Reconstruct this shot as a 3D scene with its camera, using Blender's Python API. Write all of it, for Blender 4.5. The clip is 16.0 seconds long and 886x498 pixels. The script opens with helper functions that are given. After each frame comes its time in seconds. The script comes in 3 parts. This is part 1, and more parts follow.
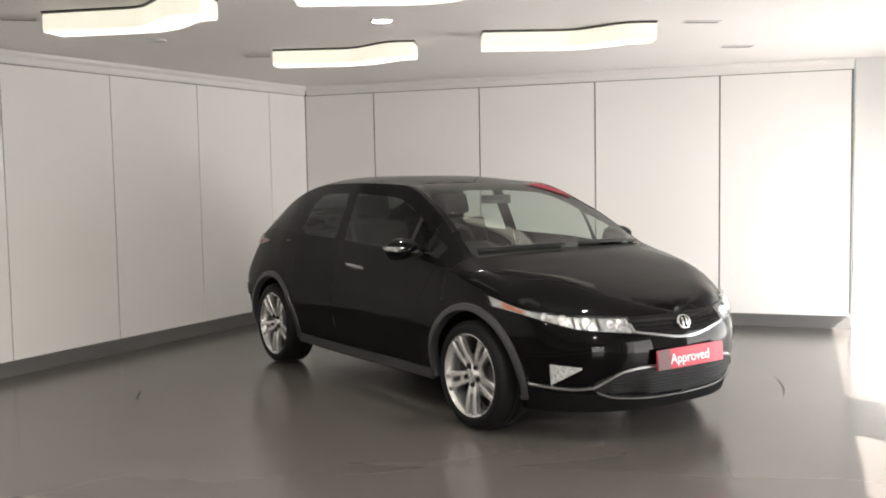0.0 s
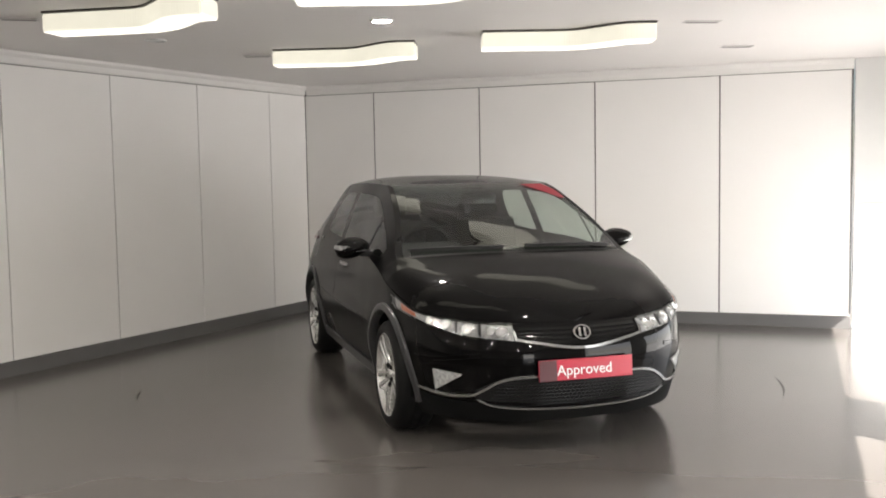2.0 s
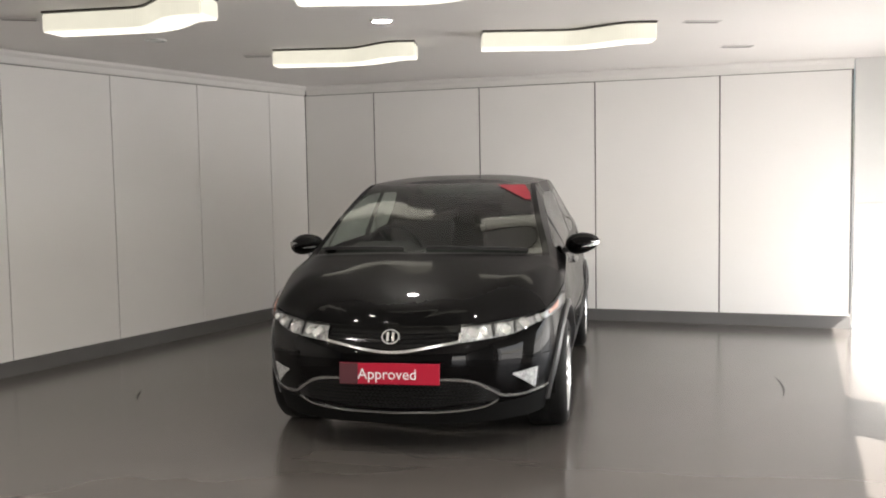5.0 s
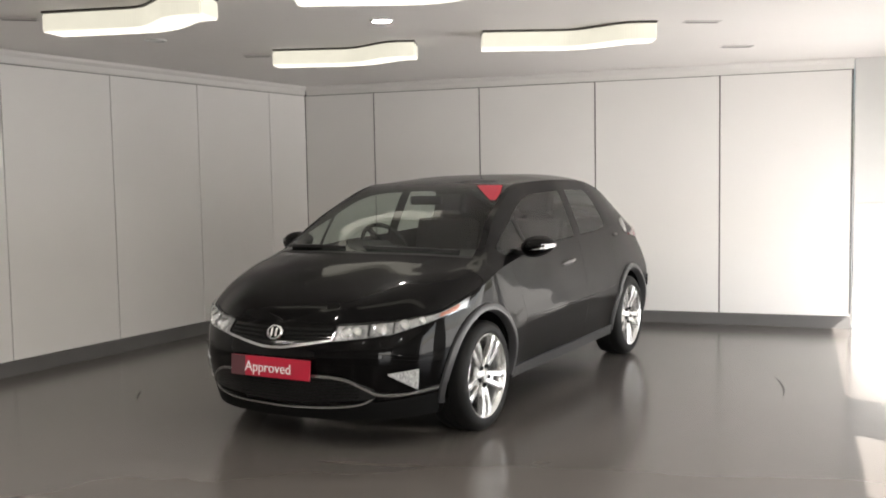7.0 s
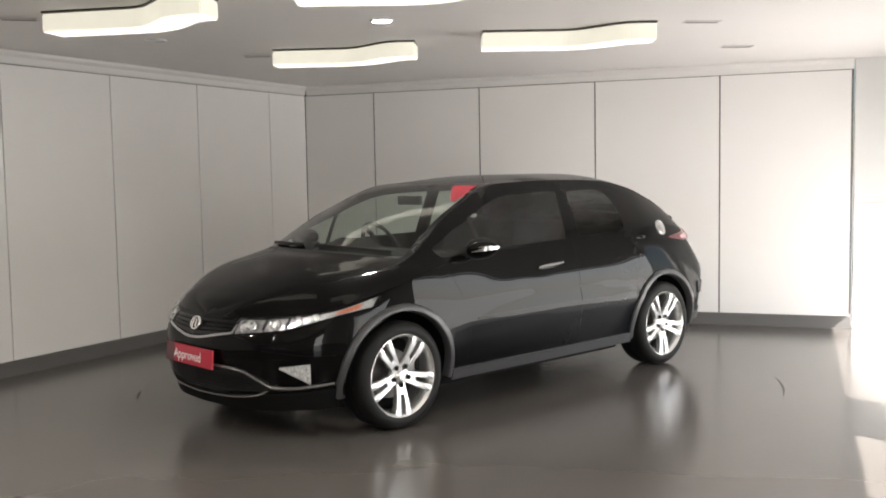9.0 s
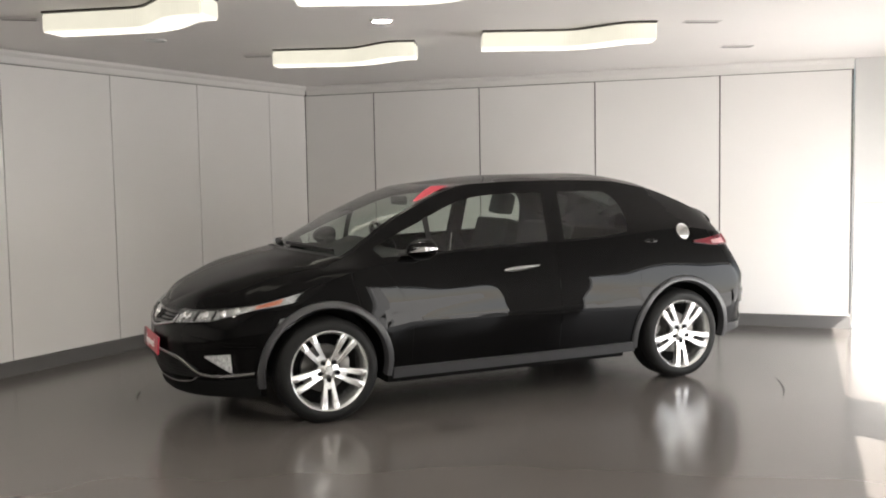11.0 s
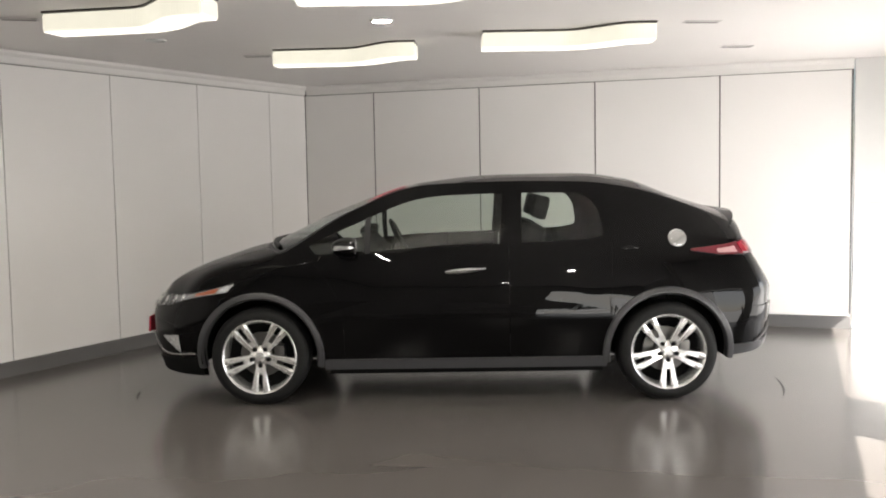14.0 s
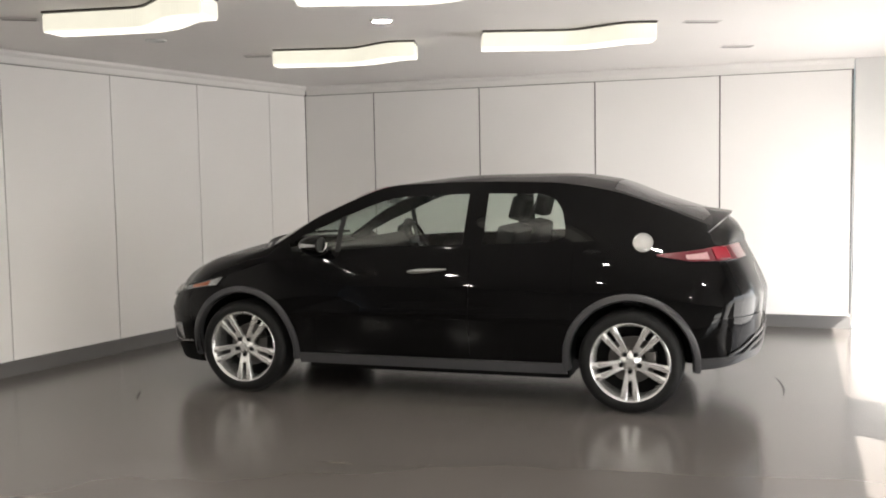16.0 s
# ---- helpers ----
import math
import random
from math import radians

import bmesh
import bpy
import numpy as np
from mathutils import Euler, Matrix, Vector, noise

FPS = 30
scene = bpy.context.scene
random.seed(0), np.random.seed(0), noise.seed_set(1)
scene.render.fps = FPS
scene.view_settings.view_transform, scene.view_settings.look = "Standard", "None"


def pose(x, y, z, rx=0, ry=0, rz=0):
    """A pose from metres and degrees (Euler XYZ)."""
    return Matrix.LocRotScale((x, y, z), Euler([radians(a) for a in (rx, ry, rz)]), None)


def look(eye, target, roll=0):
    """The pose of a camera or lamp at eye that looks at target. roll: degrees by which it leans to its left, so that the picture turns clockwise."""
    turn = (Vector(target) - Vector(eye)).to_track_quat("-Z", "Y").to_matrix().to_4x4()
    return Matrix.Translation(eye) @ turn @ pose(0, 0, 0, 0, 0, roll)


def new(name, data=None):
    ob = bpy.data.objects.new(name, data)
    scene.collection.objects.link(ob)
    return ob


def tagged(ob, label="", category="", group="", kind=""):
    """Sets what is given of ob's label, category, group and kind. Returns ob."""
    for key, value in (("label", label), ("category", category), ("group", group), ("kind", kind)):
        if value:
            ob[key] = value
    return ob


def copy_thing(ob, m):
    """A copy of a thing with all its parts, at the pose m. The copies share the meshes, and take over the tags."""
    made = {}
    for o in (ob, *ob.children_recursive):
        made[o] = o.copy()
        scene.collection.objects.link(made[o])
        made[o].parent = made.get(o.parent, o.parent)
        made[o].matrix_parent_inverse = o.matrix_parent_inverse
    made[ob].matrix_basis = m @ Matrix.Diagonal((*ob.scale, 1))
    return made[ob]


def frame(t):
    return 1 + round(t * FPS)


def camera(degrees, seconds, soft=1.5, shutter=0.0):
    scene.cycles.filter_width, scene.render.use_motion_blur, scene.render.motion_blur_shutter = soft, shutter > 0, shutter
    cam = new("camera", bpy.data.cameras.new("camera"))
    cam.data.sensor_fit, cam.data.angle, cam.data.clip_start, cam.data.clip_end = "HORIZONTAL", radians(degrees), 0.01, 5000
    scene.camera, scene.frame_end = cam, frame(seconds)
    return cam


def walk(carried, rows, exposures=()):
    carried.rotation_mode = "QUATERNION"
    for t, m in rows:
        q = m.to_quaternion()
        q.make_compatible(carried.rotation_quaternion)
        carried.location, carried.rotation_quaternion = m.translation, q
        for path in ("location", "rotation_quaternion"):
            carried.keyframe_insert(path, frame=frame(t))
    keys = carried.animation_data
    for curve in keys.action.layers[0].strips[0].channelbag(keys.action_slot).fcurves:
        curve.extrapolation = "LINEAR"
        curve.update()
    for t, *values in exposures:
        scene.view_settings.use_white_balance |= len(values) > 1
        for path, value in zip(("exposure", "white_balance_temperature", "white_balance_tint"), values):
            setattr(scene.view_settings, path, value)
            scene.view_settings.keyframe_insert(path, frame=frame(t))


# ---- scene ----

# ---------------------------------------------------------------- camera
cam = camera(49.03, 16.0, soft=1.9)
EYE = Vector((0.0, -7.0556, 1.4655))
YAW, PITCH, ROLL = radians(-0.797), radians(-4.304), -0.985
AIM = EYE + Vector((math.sin(YAW) * math.cos(PITCH), math.cos(YAW) * math.cos(PITCH), math.sin(PITCH)))
STAND = look(EYE, AIM, ROLL)
walk(cam, [(0.0, STAND), (16.0, STAND)], exposures=[(0.0, 2.72, 6600, 11), (2.5, 2.54, 6600, 11), (5.0, 2.50, 6600, 11), (8.5, 2.49, 6600, 11), (12.0, 2.59, 6600, 11), (14.5, 2.66, 6600, 11), (16.0, 2.69, 6600, 11)])

# ---------------------------------------------------------------- daylight
SUN_TRAVEL = Vector((-0.66, 0.75, 0)).normalized()
SUN_HEIGHT = radians(39.0)
world = bpy.data.worlds.new("sky")
scene.world = world
world.use_nodes = True
wn = world.node_tree
sky = wn.nodes.new("ShaderNodeTexSky")
sky.sky_type, sky.sun_disc = "NISHITA", False
sky.sun_elevation = SUN_HEIGHT
sky.sun_rotation = math.atan2(-SUN_TRAVEL.x, -SUN_TRAVEL.y)
wn.links.new(sky.outputs["Color"], wn.nodes["Background"].inputs["Color"])
wn.nodes["Background"].inputs["Strength"].default_value = 0.05
sun = new("sun", bpy.data.lights.new("sun", "SUN"))
sun.data.energy, sun.data.angle, sun.data.color = 5.0, radians(0.6), (1.0, 0.96, 0.9)
sun.matrix_world = look((8, -8, 12), Vector((8, -8, 12)) + SUN_TRAVEL * math.cos(SUN_HEIGHT) + Vector((0, 0, -math.sin(SUN_HEIGHT))))
LAMP_GLOW = 0.122
# area lamp for the sky's light through the unseen wide opening on the right
opening = new("opening_daylight", bpy.data.lights.new("opening_daylight", "AREA"))
opening.data.shape, opening.data.size, opening.data.size_y = "RECTANGLE", 5.5, 1.3
opening.data.energy, opening.data.color = 25.0, (1.0, 0.985, 0.965)
opening.matrix_world = look((3.622, -1.829, 0.67), (3.622 - 0.9443, -1.829 + 0.3292, 0.67))


# added lamp in an invented rear opening, for the bright band along the doors
behind = new("rear_reflection_lamp", bpy.data.lights.new("rear_reflection_lamp", "AREA"))
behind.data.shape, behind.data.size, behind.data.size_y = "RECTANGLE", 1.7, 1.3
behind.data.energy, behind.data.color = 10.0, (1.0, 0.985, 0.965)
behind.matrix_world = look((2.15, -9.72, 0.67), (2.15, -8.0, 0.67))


# ---------------------------------------------------------------- materials
def material(name, color, rough=0.5, metal=0.0, vary=0.0, grain=0.0, scale=6.0, fine=120.0, coat=0.0, glow=0.0, rough_vary=0.0, spec=0.5, depth=0.002, detail=4.0, tint=None):
    """A surface with broad stains (vary), fine relief (grain) and uneven gloss (rough_vary)."""
    m = bpy.data.materials.new(name)
    m.use_nodes = True
    n, l = m.node_tree.nodes, m.node_tree.links
    b = n["Principled BSDF"]
    b.inputs["Base Color"].default_value = (*color, 1)
    b.inputs["Roughness"].default_value, b.inputs["Metallic"].default_value = rough, metal
    b.inputs["Coat Weight"].default_value, b.inputs["Coat Roughness"].default_value = coat, 0.02
    b.inputs["Specular IOR Level"].default_value = spec
    b.inputs["Coat IOR"].default_value = 1.37
    if glow:
        b.inputs["Emission Color"].default_value, b.inputs["Emission Strength"].default_value = (*(tint or color), 1), glow
    pos = n.new("ShaderNodeTexCoord")
    if vary or rough_vary:
        t = n.new("ShaderNodeTexNoise")
        t.inputs["Scale"].default_value, t.inputs["Detail"].default_value = scale, 3
        l.new(pos.outputs["Object"], t.inputs["Vector"])
        if vary:
            r = n.new("ShaderNodeMapRange")
            r.inputs["From Min"].default_value, r.inputs["From Max"].default_value = 0.1, 0.9
            r.inputs["To Min"].default_value, r.inputs["To Max"].default_value = 1 - vary, 1 + vary
            l.new(t.outputs["Fac"], r.inputs["Value"])
            mix = n.new("ShaderNodeVectorMath")
            mix.operation = "SCALE"
            mix.inputs[0].default_value = color
            l.new(r.outputs["Result"], mix.inputs["Scale"])
            l.new(mix.outputs["Vector"], b.inputs["Base Color"])
        if rough_vary:
            r = n.new("ShaderNodeMapRange")
            r.inputs["From Min"].default_value, r.inputs["From Max"].default_value = 0.1, 0.9
            r.inputs["To Min"].default_value, r.inputs["To Max"].default_value = rough - rough_vary, rough + rough_vary
            l.new(t.outputs["Fac"], r.inputs["Value"])
            l.new(r.outputs["Result"], b.inputs["Roughness"])
    if grain:
        t = n.new("ShaderNodeTexNoise")
        t.inputs["Scale"].default_value, t.inputs["Detail"].default_value = fine, detail
        l.new(pos.outputs["Object"], t.inputs["Vector"])
        bump = n.new("ShaderNodeBump")
        bump.inputs["Strength"].default_value, bump.inputs["Distance"].default_value = grain, depth
        l.new(t.outputs["Fac"], bump.inputs["Height"])
        l.new(bump.outputs["Normal"], b.inputs["Normal"])
        if coat:
            l.new(bump.outputs["Normal"], b.inputs["Coat Normal"])
    return m


def glass(name, tint, rough=0.0, front=0.05):
    """A thin pane: clear, tinted, with its gloss on top."""
    m = bpy.data.materials.new(name)
    m.use_nodes = True
    n, l = m.node_tree.nodes, m.node_tree.links
    n.remove(n["Principled BSDF"])
    clear, gloss, mix = n.new("ShaderNodeBsdfTransparent"), n.new("ShaderNodeBsdfGlossy"), n.new("ShaderNodeMixShader")
    clear.inputs["Color"].default_value = (*tint, 1)
    gloss.inputs["Roughness"].default_value = rough
    facing, power, part_ = n.new("ShaderNodeLayerWeight"), n.new("ShaderNodeMath"), n.new("ShaderNodeMath")
    facing.inputs["Blend"].default_value = 0.5
    power.operation, power.inputs[1].default_value = "POWER", 5.0
    part_.operation, part_.inputs[1].default_value, part_.inputs[2].default_value = "MULTIPLY_ADD", 0.92, front
    l.new(facing.outputs["Facing"], power.inputs[0])
    l.new(power.outputs["Value"], part_.inputs[0])
    l.new(part_.outputs["Value"], mix.inputs["Fac"])
    l.new(clear.outputs["BSDF"], mix.inputs[1])
    l.new(gloss.outputs["BSDF"], mix.inputs[2])
    l.new(mix.outputs["Shader"], n["Material Output"].inputs["Surface"])
    return m


WALL = material("wall_panel_white", (0.84, 0.825, 0.81), 0.26, vary=0.05, grain=0.05, scale=0.7, fine=40, rough_vary=0.02)
CORNICE = material("cornice_paint", (0.74, 0.725, 0.705), 0.5, vary=0.02, scale=2)
JOINT = material("joint_dark", (0.10, 0.095, 0.09), 0.8, vary=0.1)
SKIRT = material("skirting_grey", (0.125, 0.122, 0.12), 0.42, vary=0.1, grain=0.1, scale=3)
CEIL = material("ceiling_paint", (0.80, 0.775, 0.76), 0.6, vary=0.02, grain=0.05, scale=1.1, fine=60)
FLOOR = material("floor_grey_resin", (0.098, 0.089, 0.082), 0.2, vary=0.10, scale=0.7, rough_vary=0.03)
REAR = material("rear_wall_grey", (0.50, 0.49, 0.48), 0.7, vary=0.08, scale=1.5)
OUTSIDE = material("outside_concrete", (0.42, 0.41, 0.39), 0.85, vary=0.12, grain=0.2, scale=1.0)
FRAME = material("door_frame_white", (0.7, 0.7, 0.69), 0.4, vary=0.03)
DIFFUSER = material("lamp_diffuser", (0.42, 0.41, 0.36), 0.4, vary=0.12, scale=5, glow=LAMP_GLOW, tint=(1.0, 0.965, 0.80))
DIFFUSER_LOW = material("lamp_underside", (0.42, 0.41, 0.36), 0.4, glow=LAMP_GLOW * 2.2, tint=(1.0, 0.965, 0.82))
LAMP_TRIM = material("lamp_trim_dark", (0.05, 0.045, 0.04), 0.5)
SPOT_GLOW = material("spot_glow", (1.0, 0.96, 0.88), 0.5, glow=118.0)
VENT = material("vent_grey", (0.60, 0.58, 0.57), 0.5, vary=0.05)
PAINT = material("car_paint_black", (0.0018, 0.0017, 0.0018), 0.4, coat=0.48, vary=0.1, scale=30, spec=0.02, grain=0.65, fine=3.5, depth=0.007, detail=0.0)
GLOSS = material("gloss_black_plastic", (0.006, 0.006, 0.006), 0.14, spec=0.25, vary=0.1)
MATT = material("matt_black_plastic", (0.009, 0.009, 0.009), 0.5, spec=0.25, vary=0.15, grain=0.2, scale=20)
CLAD = material("grey_cladding_plastic", (0.04, 0.04, 0.042), 0.28, spec=0.4, vary=0.08, grain=0.25, scale=15, fine=500)
CHROME = material("chrome", (0.88, 0.88, 0.87), 0.16, 1.0)
SATIN = material("satin_silver", (0.42, 0.42, 0.42), 0.26, 0.9, vary=0.05, scale=20)
ALLOY = material("alloy_silver", (0.78, 0.78, 0.77), 0.24, 0.85, vary=0.05, scale=30, rough_vary=0.05)
TYRE = material("tyre_rubber", (0.007, 0.007, 0.007), 0.6, spec=0.22, vary=0.2, grain=0.5, scale=25, fine=200)
DISC = material("brake_steel", (0.12, 0.115, 0.11), 0.4, 0.9, vary=0.15, scale=40)
UNDER = material("underbody_black", (0.005, 0.005, 0.005), 0.8, spec=0.1, vary=0.2)
WINDOW = glass("window_glass", (0.80, 0.86, 0.82))
SCREEN = glass("windscreen_glass", (0.72, 0.80, 0.75), front=0.085)
DARK_GLASS = glass("privacy_glass", (0.10, 0.11, 0.11), front=0.03)
LENS = glass("lamp_lens", (0.93, 0.94, 0.95))
LAMP_INNER = material("lamp_reflector", (0.38, 0.38, 0.38), 0.2, 0.5, vary=0.95, scale=38)
FOG_INNER = material("fog_reflector", (0.62, 0.62, 0.61), 0.25, 0.3, vary=0.8, scale=75)
AMBER = material("indicator_orange", (0.34, 0.075, 0.02), 0.3, vary=0.2, scale=60)
TAIL_RED = material("tail_lamp_red", (0.11, 0.012, 0.02), 0.1, coat=1.0, vary=0.15, scale=50)
BRAKE_RED = material("brake_lens_red", (0.24, 0.010, 0.022), 0.12, coat=1.0, vary=0.1, scale=60)
TAIL_CLEAR = material("tail_lamp_pink", (0.45, 0.26, 0.27), 0.12, coat=1.0, vary=0.2, scale=60)
PLATE_RED = material("plate_red", (0.44, 0.010, 0.036), 0.35, vary=0.05, scale=8)
PLATE_DARK = material("plate_maroon", (0.09, 0.028, 0.035), 0.35, vary=0.05, scale=8)
WHITE = material("white_print", (0.85, 0.85, 0.85), 0.4)
STICKER = material("red_sticker", (0.30, 0.012, 0.028), 0.5)
SEAT = material("seat_cloth_grey", (0.014, 0.014, 0.014), 0.85, spec=0.15, vary=0.15, grain=0.4, scale=30, fine=300)
CREAM = material("sunshade_cream", (0.52, 0.50, 0.42), 0.7, vary=0.06, scale=8)
FUEL = material("fuel_flap_bright", (0.46, 0.46, 0.45), 0.22, 0.8, vary=0.1, scale=60)


# ---------------------------------------------------------------- mesh helpers
def link(name, bm, mat, smooth=False):
    me = bpy.data.meshes.new(name)
    bmesh.ops.recalc_face_normals(bm, faces=bm.faces)
    bm.to_mesh(me)
    bm.free()
    me.materials.append(mat)
    if smooth:
        for f in me.polygons:
            f.use_smooth = True
        me.set_sharp_from_angle(angle=radians(38))
    return new(name, me)


def part(name, bm, mat, parent, label="", smooth=True):
    ob = link(name, bm, mat, smooth)
    ob.parent = parent
    if label:
        ob["label"] = label
    return ob


def add_box(bm, lo, hi, m=None):
    vs = [bm.verts.new((x, y, z)) for x in (lo[0], hi[0]) for y in (lo[1], hi[1]) for z in (lo[2], hi[2])]
    if m is not None:
        for v in vs:
            v.co = m @ v.co
    for f in ((0, 1, 3, 2), (4, 6, 7, 5), (0, 4, 5, 1), (2, 3, 7, 6), (0, 2, 6, 4), (1, 5, 7, 3)):
        bm.faces.new([vs[i] for i in f])
    return vs


def box(lo, hi, bevel=0.0, m=None, segments=2):
    bm = bmesh.new()
    add_box(bm, lo, hi, m)
    if bevel:
        bmesh.ops.bevel(bm, geom=bm.edges[:], offset=bevel, segments=segments, affect="EDGES", profile=0.7)
    return bm


def prism(points, z0, z1, bevel=0.0):
    """An upright solid over a plan outline."""
    bm = bmesh.new()
    a = [bm.verts.new((x, y, z0)) for x, y in points]
    b = [bm.verts.new((x, y, z1)) for x, y in points]
    bm.faces.new(a)
    bm.faces.new(b)
    for i in range(len(points)):
        j = (i + 1) % len(points)
        bm.faces.new((a[i], a[j], b[j], b[i]))
    if bevel:
        bmesh.ops.bevel(bm, geom=bm.edges[:], offset=bevel, segments=2, affect="EDGES")
    return bm


def lathe(profile, n=48, axis="Y"):
    """A turned solid: profile of (radius, along)."""
    bm = bmesh.new()
    rings = []
    for i in range(n):
        a = 2 * math.pi * i / n
        rings.append([bm.verts.new((r * math.cos(a), h, r * math.sin(a)) if axis == "Y" else (r * math.cos(a), r * math.sin(a), h)) for r, h in profile])
    for i in range(n):
        p, q = rings[i], rings[(i + 1) % n]
        for k in range(len(profile) - 1):
            bm.faces.new((p[k], q[k], q[k + 1], p[k + 1]))
    bmesh.ops.remove_doubles(bm, verts=bm.verts[:], dist=1e-5)
    return bm


# ---------------------------------------------------------------- the room
CORNER = Vector((-1.633, 3.657, 0))
ALONG_LEFT = Vector((-0.4558, -0.8901, 0))
ALONG_BACK = Vector((0.9443, -0.3292, 0))
ALONG_RIGHT = Vector((-0.3292, -0.9443, 0))
SKIRT_H, PANEL_TOP, CEILING = 0.112, 2.364, 2.464
BACK_END = CORNER + ALONG_BACK * 5.548
PIER_END = CORNER + ALONG_BACK * 6.65
OPEN_END = PIER_END + ALONG_RIGHT * 6.2
LEFT_END = CORNER + ALONG_LEFT * 14.6
REAR_Y = -9.6


def frame_of(origin, along, inward):
    """Wall space: x along the wall, y out of the room, z up."""
    out = -inward
    return Matrix(((along.x, out.x, 0, origin.x), (along.y, out.y, 0, origin.y), (0, 0, 1, 0), (0, 0, 0, 1)))


IN_LEFT = Vector((0.8901, -0.4558, 0))
IN_BACK = Vector((-0.3292, -0.9443, 0))
IN_RIGHT = Vector((-0.9443, 0.3292, 0))
M_LEFT = frame_of(CORNER, ALONG_LEFT, IN_LEFT)
M_BACK = frame_of(CORNER, ALONG_BACK, IN_BACK)
M_RIGHT = frame_of(PIER_END, ALONG_RIGHT, IN_RIGHT)


def wall_with_panels(name, m, length, joints, panels_to, label, gap=0.0045):
    wall = tagged(link(name, box((-0.2, 0.012, 0), (length, 0.2, CEILING), m=m), JOINT), label, "wall", kind="structure")
    for a, b in zip(joints, joints[1:]):
        part("panel", box((a + gap, 0, SKIRT_H + 0.004), (b - gap, 0.0115, PANEL_TOP - 0.006), 0.0025, m), WALL, wall, smooth=False)
    bm = bmesh.new()
    profile = [(0.0115, PANEL_TOP), (-0.022, PANEL_TOP), (-0.026, PANEL_TOP + 0.012), (-0.03, PANEL_TOP + 0.05), (-0.05, PANEL_TOP + 0.075), (-0.055, CEILING - 0.003), (0.0115, CEILING - 0.003)]
    ends = [[bm.verts.new(m @ Vector((x, y, z))) for y, z in profile] for x in (0.03, panels_to)]
    for i in range(len(profile)):
        j = (i + 1) % len(profile)
        bm.faces.new((ends[0][i], ends[0][j], ends[1][j], ends[1][i]))
    bm.faces.new(ends[0]), bm.faces.new(ends[1])
    tagged(part("cornice", bm, CORNICE, wall, smooth=False), kind="structure")
    part("baseboard", box((0.0, -0.014, 0.0), (panels_to, 0.0115, SKIRT_H), 0.004, m), SKIRT, wall, smooth=False)
    return wall


wall_with_panels("wall_left", M_LEFT, 14.6, [0.0, 0.631, 1.716, 2.781, 3.851, 4.93, 6.02, 7.11, 8.20, 9.29, 10.38, 11.47, 12.56, 13.65, 14.6], 14.6,
                 "white panelled wall with grey skirting and narrow joints")
wall_with_panels("wall_back", M_BACK, 5.548, [0.0, 0.819, 2.0, 3.196, 4.382, 5.535], 5.548,
                 "white panelled wall with grey skirting, daylight on it", 0.0065)
pier = tagged(link("wall_pier", box((5.56, 0.03, 0), (6.65, 0.2, CEILING), 0.003, M_BACK), FRAME), "plain white pier beside the daylight opening", "wall", kind="structure")
part("rail", box((5.56, 0.018, 1.14), (6.65, 0.0295, 1.158), 0.002, M_BACK), FRAME, pier, "thin white rail", smooth=False)
# Unseen wall: opening heights, lintel and post are set to shape the sun patches.
OPEN_TOP = 1.36
wr = tagged(link("wall_right", box((0.7, 0, OPEN_TOP), (6.2, 0.2, CEILING), 0, M_RIGHT), FRAME), "unseen white wall, its opening cut to shape the daylight", "wall", kind="structure")
part("jamb", box((0, 0.0, 0), (0.1, 0.2, CEILING), 0.004, M_RIGHT), FRAME, wr, smooth=False)
part("lintel", box((0.1, 0.0, 1.56), (0.697, 0.2, CEILING), 0.004, M_RIGHT), FRAME, wr, smooth=False)
part("post", box((3.72, 0.01, 0), (4.58, 0.19, OPEN_TOP), 0.004, M_RIGHT), FRAME, wr, smooth=False)
part("jamb", box((6.0, 0.0, 0), (6.2, 0.2, OPEN_TOP), 0.004, M_RIGHT), FRAME, wr, smooth=False)
# Unseen walls that close the room, set back out of the sun's path.
tagged(link("wall_front_right", box((OPEN_END.x - 0.1, OPEN_END.y - 0.2, 0), (OPEN_END.x + 0.45, OPEN_END.y - 0.003, CEILING)), REAR), "plain light grey wall", "wall", kind="structure")
tagged(link("wall_side", box((OPEN_END.x + 0.45, REAR_Y, 0), (OPEN_END.x + 0.65, OPEN_END.y, CEILING)), REAR), "plain light grey wall", "wall", kind="structure")
# The low opening is made up, to hold the added lamp behind the camera.
rear = tagged(link("wall_rear", box((LEFT_END.x - 0.5, REAR_Y - 0.2, 0), (1.3, REAR_Y, CEILING)), REAR), "unseen light grey wall with an added low opening", "wall", kind="structure")
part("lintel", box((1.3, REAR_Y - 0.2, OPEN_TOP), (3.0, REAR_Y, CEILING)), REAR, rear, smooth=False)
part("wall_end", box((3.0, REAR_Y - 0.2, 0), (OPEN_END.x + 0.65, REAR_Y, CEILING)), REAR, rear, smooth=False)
PLAN = [(CORNER + Vector((-0.15, 0.2, 0))).xy, (PIER_END + Vector((0.25, 0.12, 0))).xy, (OPEN_END + Vector((0.22, 0.0, 0))).xy, (OPEN_END.x + 0.65, OPEN_END.y), (OPEN_END.x + 0.65, REAR_Y - 0.2), (LEFT_END.x - 0.5, REAR_Y - 0.2)]

tagged(link("floor", prism(PLAN, -0.12, 0.0), FLOOR), "smooth grey glossy resin floor", "floor", kind="structure")
tagged(link("ceiling", prism(PLAN, CEILING, CEILING + 0.15), CEIL), "plain off-white painted ceiling", "ceiling", kind="structure")
tagged(link("ground", prism([(-300, -300), (300, -300), (300, 300), (-300, 300)], -0.6, -0.125), OUTSIDE), "pale concrete ground outside the opening", "ground", kind="structure")


